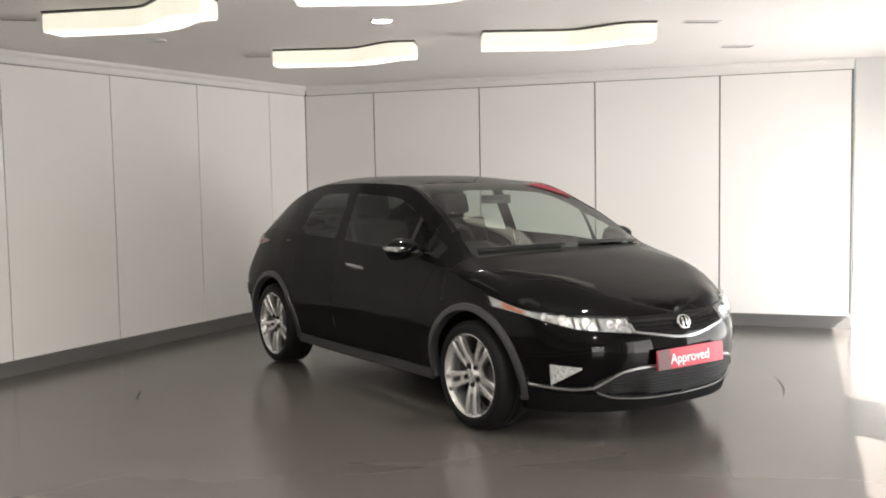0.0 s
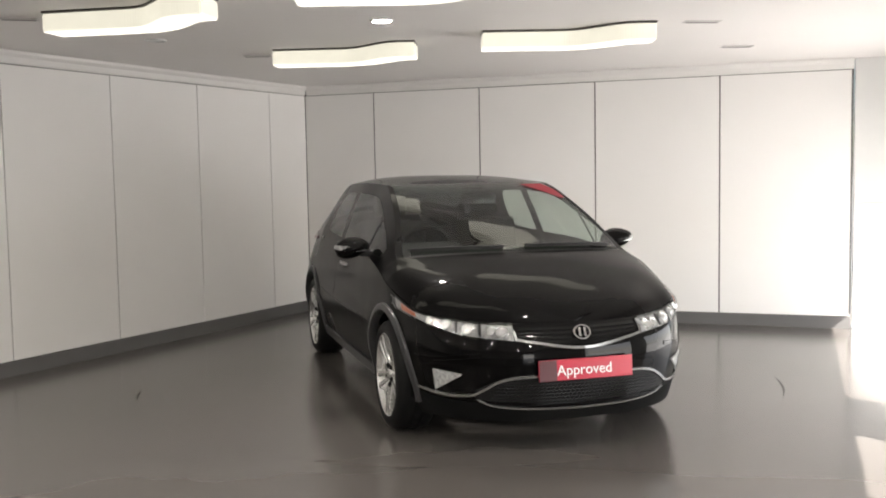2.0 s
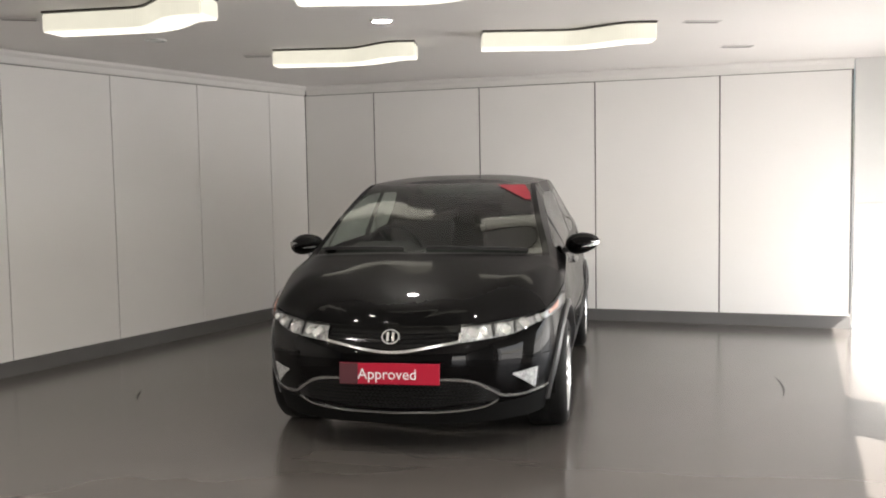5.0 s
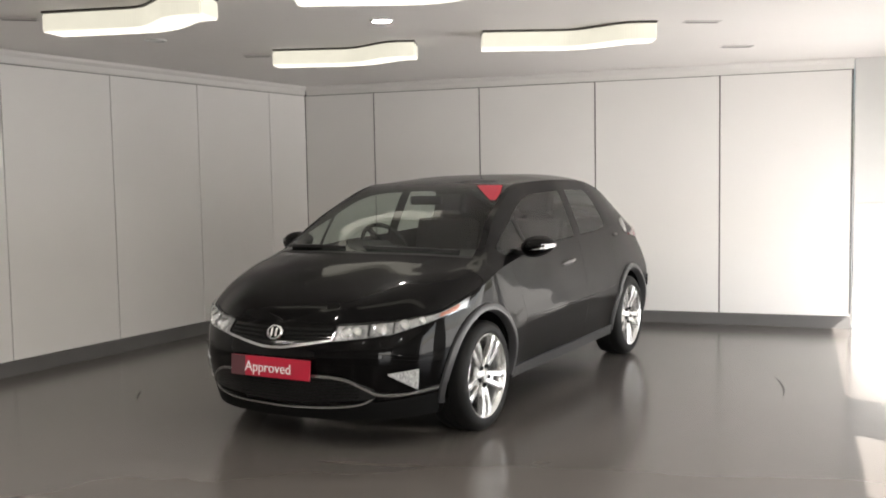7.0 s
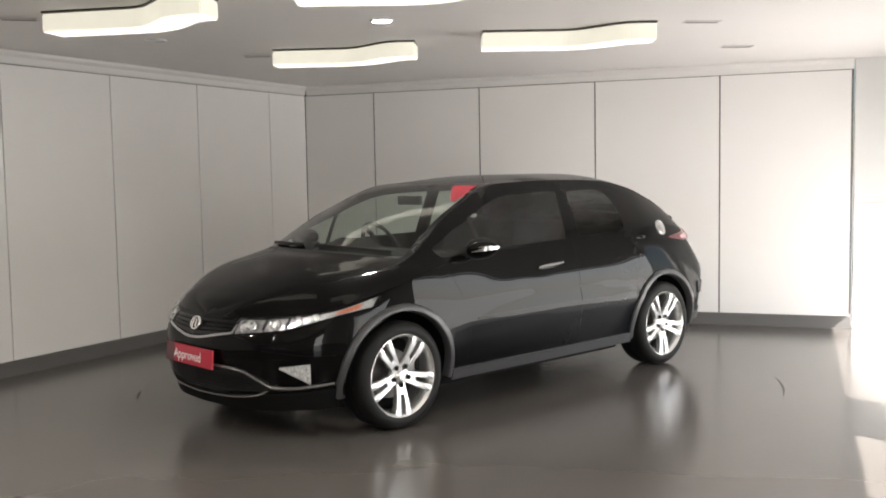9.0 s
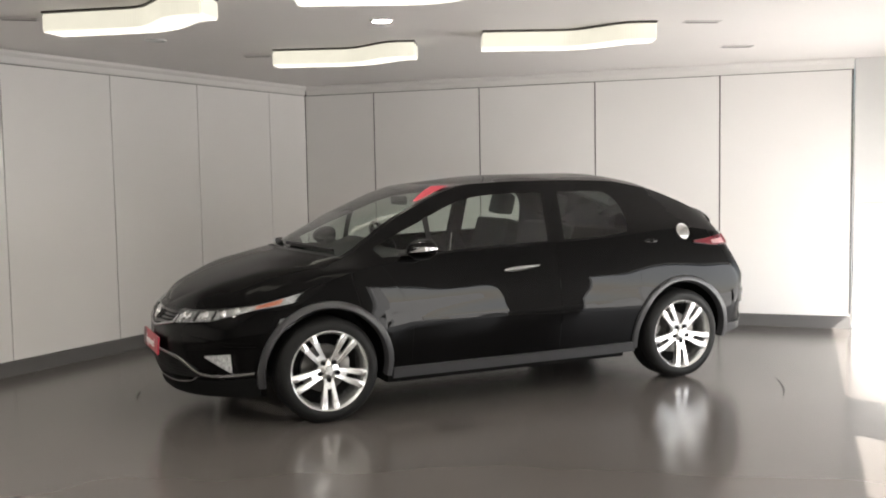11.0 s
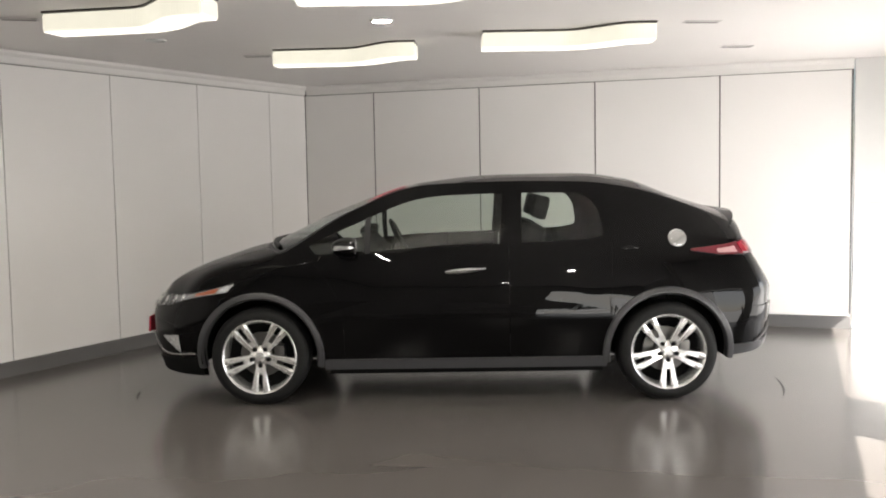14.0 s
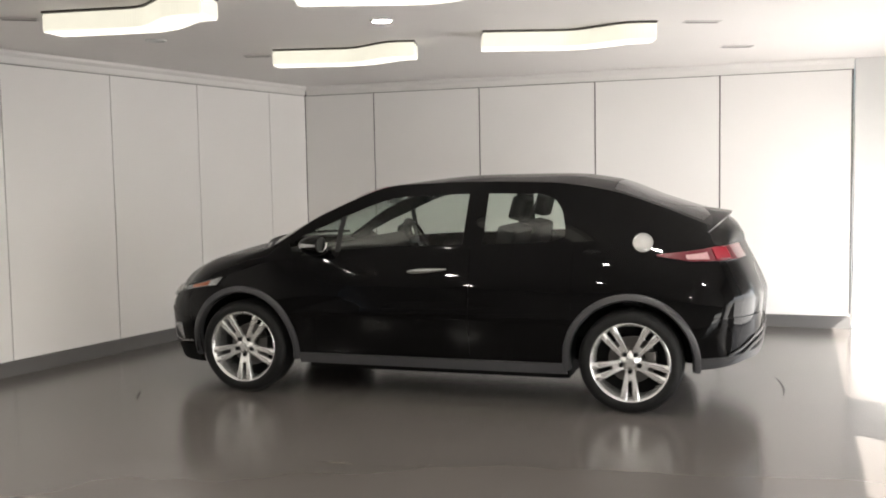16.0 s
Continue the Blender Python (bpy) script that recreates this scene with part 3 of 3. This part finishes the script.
plate = on_car("front_plate", box((-0.006, -0.263, -0.054), (0.006, 0.263, 0.054), 0.003), PLATE_RED, "red plate reading Approved in white", False)
plate.matrix_local = Matrix.Translation(SEATED) @ pose(0.893, 0, 0.459, 0, -4, 0)
part("plate_end", box((0.0062, -0.262, -0.053), (0.0075, -0.165, 0.053)), PLATE_DARK, plate, "dark maroon end", False)
words = bpy.data.curves.new("lettering", "FONT")
words.body, words.size, words.align_x, words.align_y, words.extrude = "Approved", 0.077, "CENTER", "CENTER", 0.001
words_ob = bpy.data.objects.new("lettering", words)
scene.collection.objects.link(words_ob)
bpy.context.view_layer.update()
words_me = bpy.data.meshes.new_from_object(words_ob.evaluated_get(bpy.context.evaluated_depsgraph_get()))
bpy.data.objects.remove(words_ob)
words_me.materials.clear()
words_me.materials.append(WHITE)
lettering = new("lettering", words_me)
lettering.parent = plate
lettering.matrix_local = Matrix(((0, 0, 1, 0.0085), (1, 0, 0, -0.01), (0, 1, 0, -0.004), (0, 0, 0, 1)))
lettering["label"] = "white word Approved"


# ---- flanks
def arch_trim(axle, s):
    rows = []
    near, far = (2.5, 7.5) if axle > -1 else (10.0, 14.5)
    low, high = (-13, 190) if axle > -1 else (-10, 187)
    for a in np.linspace(radians(low), radians(high), 61):
        row = []
        for r, off in ((0.370, -0.03), (0.373, 0.008), (0.380, 0.018), (0.404, 0.019), (0.416, 0.013), (0.420, -0.004)):
            x, z = axle + r * math.cos(a), HUB + r * math.sin(a) * 1.0
            q = station_at(x, max(z, 0.24), near, far)
            row.append(raised(q, max(z, 0.24), off))
        rows.append(row)
    return sheet(rows, (s,))


for s in (1, -1):
    for axle in AXLES:
        on_car("arch_trim", arch_trim(axle, s), CLAD, "dark grey wheel arch trim")
    on_car("sill", patch(6.0, 10.33, 0.225, 0.292, 0.014, (s,), m=40), CLAD, "dark grey sill trim")
    rows = []
    for k in range(13):
        u = k / 12
        c = side(station_at(-1.205 - 0.265 * u, 0.86, 6.5, 9.5), 0.850 + 0.018 * u)
        h = 0.003 + 0.013 * math.sin(math.pi * (0.06 + 0.9 * u ** 0.72))
        out = 0.008 + 0.028 * math.sin(math.pi * min(1, 0.06 + 0.9 * u))
        rows.append([c + Vector((0, o, h * g)) for o, g in ((0, -1), (out * 0.8, -0.9), (out, 0), (out * 0.8, 0.9), (0, 1))])
    on_car("door_handle", sheet(rows, (s,)), SATIN, "silver door handle")
    on_car("door_line", ribbon([(6.5, 0.585), (7.5, 0.575), (9.0, 0.58), (10.3, 0.60)], 0.008, 0.003, (s,)), PAINT)

for s in (1, -1):
    bm = lathe([(0.0, 0.006), (0.020, 0.005), (0.026, 0.001), (0.027, -0.004)], 24, "Z")
    q = station_at(-2.40, 0.98, 9.5, 12.0)
    bm.transform(Matrix.Translation(raised(q, 0.985, 0.002)) @ normal_at(q, 0.985).to_track_quat("Z", "Y").to_matrix().to_4x4() @ Matrix.Diagonal((2.2, 0.55, 1, 1)))
    if s < 0:
        bm.transform(Matrix.Diagonal((1, -1, 1, 1)))
    on_car("rear_door_handle", bm, GLOSS, "hidden black rear door handle")
flap = on_car("fuel_flap", lathe([(0.0, 0.008), (0.046, 0.007), (0.052, 0.004), (0.055, 0.006), (0.060, 0.005), (0.062, -0.004)], 40, "Z"), FUEL, "round bright fuel cap")
FLAP_Q = station_at(-2.708, 1.03, 10.5, 13.5)
flap.matrix_local = Matrix.Translation(SEATED + raised(FLAP_Q, 1.040, 0.003)) @ normal_at(FLAP_Q, 1.035).to_track_quat("Z", "Y").to_matrix().to_4x4()
for s in (1, -1):
    tail_lo = lambda q: 0.958 - 0.030 * min(1, max(0, q - 12.0) / 0.6)
    tail_hi = lambda q: 0.970 + 0.040 * min(1, max(0, q - 12.0) / 1.5)
    t = on_car("tail_lamp", patch(12.0, 14.9, tail_lo, tail_hi, 0.012, (s,), m=24), TAIL_RED, "slim red and clear tail lamp")
    part("reverse_lens", patch(12.55, 13.1, lambda q: tail_lo(q) + 0.010, lambda q: tail_hi(q) - 0.022, 0.016, (s,)), TAIL_CLEAR, t, "pale pink lens")
    part("brake_lens", patch(13.3, 13.9, lambda q: tail_lo(q) + 0.008, lambda q: tail_hi(q) - 0.008, 0.017, (s,)), BRAKE_RED, t, "bright red lens")
    on_car("bumper_step", ribbon([(12.7, 0.305), (13.3, 0.32), (14.0, 0.375), (14.6, 0.42), (16, 0.44)], 0.011, 0.014, (s,)), CLAD, "grey stepped bumper edge")
    on_car("bumper_step", ribbon([(13.3, 0.37), (14.0, 0.42), (14.6, 0.47), (16, 0.49)], 0.009, 0.012, (s,)), CLAD)
    on_car("rear_bumper_end", patch(12.75, 14.6, lambda q: 0.52 - 0.1 * (q - 12.3) * 0.2, lambda q: 0.60, 0.010, (s,), m=20), PAINT)
on_car("rear_apron", patch(12.52, 16, lambda q: low_edge(q) + 0.002, lambda q: 0.35 + 0.012 * (q - 12), 0.012, m=30), CLAD, "dark grey rear apron")
rows = []
for k in range(25):
    y = -0.62 + 1.24 * k / 24
    e = (abs(y) / 0.62) ** 2.5
    x0, z0 = -2.93 + 0.0 * e, 1.245 - 0.13 * e
    rows.append([Vector((x0, y, z0)), Vector((x0 - 0.15, y, z0 - 0.035 + 0.012)), Vector((-3.205 + 0.12 * e, y, 1.203 - 0.10 * e)), Vector((-3.20 + 0.12 * e, y, 1.186 - 0.10 * e)), Vector((x0 - 0.12, y, z0 - 0.07))])
on_car("spoiler", sheet(rows, (1,)), PAINT, "black tailgate spoiler")

# ---- mirrors
for s in (1, -1):
    bm = bmesh.new()
    bmesh.ops.create_uvsphere(bm, u_segments=28, v_segments=18, radius=1.0)
    for v in bm.verts:
        x, y, z = v.co
        v.co = Vector((-0.60 + (max(x, -0.35) * 0.112), s * (0.922 + y * 0.110), 1.022 + z * (0.067 - 0.012 * y * s) + 0.012 * y * s))
    mirror = on_car("door_mirror", bm, PAINT, "black door mirror with silver indicator strip")
    part("mirror_arm", box((-0.63, min(s * 0.79, s * 0.88), 0.965), (-0.55, max(s * 0.79, s * 0.88), 0.998), 0.012), MATT, mirror)
    part("mirror_glass", lathe([(0.0, 0.0), (0.047, 0.0), (0.05, 0.004)], 24, "Z"), CHROME, mirror, "mirror glass").matrix_local = pose(-0.640, s * 0.925, 1.03, 0, -90, 0) @ Matrix.Diagonal((1.0, 1.75, 1, 1))
    rows = []
    for k in range(13):
        a = radians(-50 + 165 * k / 12)
        cx, cy = -0.60 + 0.106 * math.cos(a) * 0.99, 0.925 + 0.107 * math.sin(a)
        g = 0.35 + 0.65 * math.sin(math.pi * k / 12)
        rows.append([Vector((cx + 0.003 * math.cos(a), cy + 0.003 * math.sin(a), 1.018 + 0.012 * math.sin(a) + d * g)) for d in (-0.016, -0.005, 0.005, 0.014)])
    part("indicator_strip", sheet(rows, (s,)), LAMP_INNER, mirror, "silver indicator strip")

# ---- wipers
for y0, y1, w in ((0.62, 0.02, 6.1), (-0.12, -0.66, 6.12)):
    rows = []
    for k in range(15):
        y = y0 + (y1 - y0) * k / 14
        q = w + 0.02 + 0.04 * k / 14
        ww = 1 - abs(y) / RAIL_LINE(q)[1]
        c = top(q, ww)
        c.y = y
        rows.append([c + Vector((dx, 0, dz)) for dx, dz in ((0.014, 0.004), (0.010, 0.022), (-0.010, 0.024), (-0.014, 0.005))])
    on_car("wiper", sheet(rows, (1,)), MATT, "black wiper blade")

# ---- sticker inside the windscreen
on_car("windscreen_sticker", sheet([[p + Vector((0.004, 0, 0.006)) for p in r] for r in band(top, 7.30, 7.80, lambda q: 0.065 + 0.20 * max(0, q - 7.5), lambda q: 0.12 + 0.62 * (q - 7.30), 6)], (1,)), STICKER, "red sticker at the windscreen's upper corner")

# ---- cabin
on_car("floor_pan", box((-2.24, -0.70, 0.165), (-0.43, 0.70, 0.30), 0.03), UNDER)
for s in (1, -1):
    for axle in AXLES:
        liner = bmesh.new()
        rows = [[liner.verts.new((axle + r * math.cos(a), s * (0.53 + h), HUB + r * math.sin(a))) for r, h in ((0.05, 0.0), (0.386, 0.01), (0.39, 0.28))] for a in np.linspace(radians(-8), radians(188), 31)]
        for p, q in zip(rows, rows[1:]):
            for k in range(2):
                liner.faces.new((p[k], q[k], q[k + 1], p[k + 1]))
        on_car("wheel_liner", liner, UNDER)
dash = []
for k in range(21):
    y = -0.72 + 1.44 * k / 20
    e = (abs(y) / 0.72) ** 2
    dash.append([Vector((0.0 - 0.5 * e, y, 0.945)), Vector((-0.30 - 0.3 * e, y, 0.975)), Vector((-0.66, y, 0.985 + (0.05 if -0.6 < y < -0.15 else 0))), Vector((-0.76, y, 0.93)), Vector((-0.72, y, 0.62)), Vector((-0.5, y, 0.35))])
on_car("dashboard", sheet(dash, (1,)), SEAT, "dark dashboard")


def torus(r, t, n=36, k=10):
    bm = bmesh.new()
    rings = [[bm.verts.new(((r + t * math.cos(b)) * math.cos(a), (r + t * math.cos(b)) * math.sin(a), t * math.sin(b))) for b in [2 * math.pi * j / k for j in range(k)]] for a in [2 * math.pi * i / n for i in range(n)]]
    for i in range(n):
        for j in range(k):
            bm.faces.new((rings[i][j], rings[(i + 1) % n][j], rings[(i + 1) % n][(j + 1) % k], rings[i][(j + 1) % k]))
    return bm


wheel_bm = torus(0.18, 0.015)
for a in (90, 210, 330):
    add_box(wheel_bm, (0, -0.018, -0.008), (0.178, 0.018, 0.008), pose(0, 0, 0, 0, 0, a))
steer = on_car("steering_wheel", wheel_bm, GLOSS, "dark steering wheel")
steer.matrix_local = Matrix.Translation(SEATED) @ pose(-0.86, -0.37, 0.97, 0, -64, 0)
for y in (0.37, -0.37):
    on_car("seat_base", box((-1.72, y - 0.25, 0.40), (-1.18, y + 0.25, 0.60), 0.06, segments=3), SEAT)
    m = pose(-1.66, y, 0.55, 0, -16, 0)
    on_car("seat_back", box((-0.07, -0.25, 0.0), (0.07, 0.25, 0.60), 0.055, m, 3), SEAT)
    on_car("headrest", box((-0.05, -0.125, 0.64), (0.05, 0.125, 0.80), 0.04, m, 3), SEAT)
on_car("rear_seat", box((-2.62, -0.62, 0.42), (-2.14, 0.62, 0.60), 0.06, segments=3), SEAT)
m = pose(-2.58, 0, 0.55, 0, -20, 0)
on_car("rear_seat_back", box((-0.07, -0.62, 0.0), (0.07, 0.62, 0.50), 0.055, m, 3), SEAT)
for y in (0.38, -0.38):
    on_car("headrest", box((-0.04, -0.12, 0.52), (0.04, 0.12, 0.62), 0.035, m, 3), SEAT)
on_car("rear_view_mirror", box((-0.84, -0.12, 1.27), (-0.81, 0.12, 1.33), 0.014, segments=3), GLOSS)
on_car("parcel_shelf", box((-3.0, -0.55, 0.90), (-2.75, 0.55, 0.92)), SEAT)


# ---- wheels
def wheel(x, s):
    """Space of the wheel: y points out of the car's flank."""
    tyre = lathe([(0.240, -0.015), (0.246, 0.004), (0.266, 0.010), (0.292, 0.002), (0.310, -0.014), (0.3165, -0.034), (0.3172, -0.075), (0.3172, -0.082), (0.313, -0.083), (0.313, -0.09), (0.3172, -0.091),
                  (0.3172, -0.135), (0.313, -0.136), (0.313, -0.143), (0.3172, -0.144), (0.3165, -0.19), (0.308, -0.212), (0.27, -0.224), (0.225, -0.215)], 72)
    w = on_car("wheel", tyre, TYRE, "black tyre on a silver five-double-spoke alloy wheel")
    w.matrix_local = Matrix.Translation(SEATED + Vector((x, s * 0.856, HUB - 0.001))) @ pose(0, 0, 0, 0, 0, 0 if s > 0 else 180)
    widen = Matrix.Diagonal((1.07, 1, 1.07, 1))
    rim = lathe([(0.208, -0.20), (0.20, -0.05), (0.209, -0.020), (0.215, -0.006), (0.225, 0.003), (0.229, 0.000), (0.229, -0.012)], 72)
    rim.transform(widen)
    part("rim", rim, ALLOY, w, "silver alloy rim")
    bm = bmesh.new()
    for i in range(5):
        axis = radians(72 * i - 90)
        d, t = Vector((math.cos(axis), 0, math.sin(axis))), Vector((-math.sin(axis), 0, math.cos(axis)))
        for arm in (1, -1):
            rows = []
            for k in range(9):
                u = k / 8
                centre = d * (0.045 + u * 0.172) + t * arm * (0.0180 + 0.0180 * u)
                half = 0.0105 + 0.0105 * u ** 1.3
                h = -0.026 + 0.024 * math.sin(math.pi * 0.5 * u)
                rows.append([bm.verts.new(centre + t * e * half + Vector((0, h + hh, 0))) for e, hh in ((-1, -0.035), (-1, -0.004), (-0.75, 0), (0.75, 0), (1, -0.004), (1, -0.035))])
            for a, b in zip(rows, rows[1:]):
                for k in range(5):
                    bm.faces.new((a[k], b[k], b[k + 1], a[k + 1]))
        # the web that closes each slot towards the hub
        web = [[bm.verts.new(d * rr + t * e * (0.010 + 0.06 * (rr - 0.04)) + Vector((0, hh, 0))) for e in (-1, 1)] for rr, hh in ((0.04, -0.027), (0.075, -0.021), (0.106, -0.017), (0.108, -0.05))]
        for a, b in zip(web, web[1:]):
            bm.faces.new((a[0], b[0], b[1], a[1]))
    bm.transform(widen)
    part("spokes", bm, ALLOY, w, "five pairs of silver spokes")
    part("hub", lathe([(0.0, -0.010), (0.026, -0.011), (0.030, -0.016), (0.034, -0.020), (0.056, -0.026), (0.066, -0.032), (0.072, -0.055)], 40), ALLOY, w, "silver hub with centre cap")
    for i in range(5):
        nut = lathe([(0.0, -0.012), (0.008, -0.012), (0.0095, -0.016), (0.0140, -0.0155), (0.0150, -0.040)], 12)
        nut.transform(Matrix.Translation((0.058 * math.cos(radians(72 * i - 90)), 0, 0.058 * math.sin(radians(72 * i - 90)))))
        part("wheel_nut", nut, UNDER, w)
    part("brake_disc", lathe([(0.0, -0.10), (0.075, -0.10), (0.078, -0.115), (0.145, -0.115), (0.146, -0.135)], 48), DISC, w, "grey steel brake disc")
    part("brake_caliper", box((-0.15, -0.15, -0.05), (-0.085, -0.07, 0.06), 0.012), DISC, w)
    part("wheel_back", lathe([(0.0, -0.17), (0.222, -0.17)], 48), UNDER, w)


for x in AXLES:
    for s in (1, -1):
        wheel(x, s)


# ---------------------------------------------------------------- what turns
TURN = [(0.0, -54.46), (0.5, -58.6), (1.0, -63.46), (1.5, -67.99), (2.0, -72.71), (2.5, -77.16), (3.0, -81.8), (3.5, -86.23), (4.0, -90.88), (4.6, -96.31), (5.25, -102.22), (5.9, -108.11), (6.5, -113.52), (7.0, -118.07), (7.5, -122.5), (8.0, -127.08), (8.5, -131.52), (9.0, -136.07), (9.6, -141.39), (10.25, -147.17), (10.9, -152.93), (11.5, -158.24), (12.0, -162.6), (12.5, -167.06), (13.0, -171.45), (13.5, -175.5), (14.0, -180.15), (14.5, -184.35), (15.0, -188.63), (15.5, -192.89), (16.0, -197.17)]


def motions():
    rows = [(t, pose(0, 0, 0, 0, 0, a)) for t, a in TURN]
    walk(car, rows)
    walk(turntable, rows)


motions()
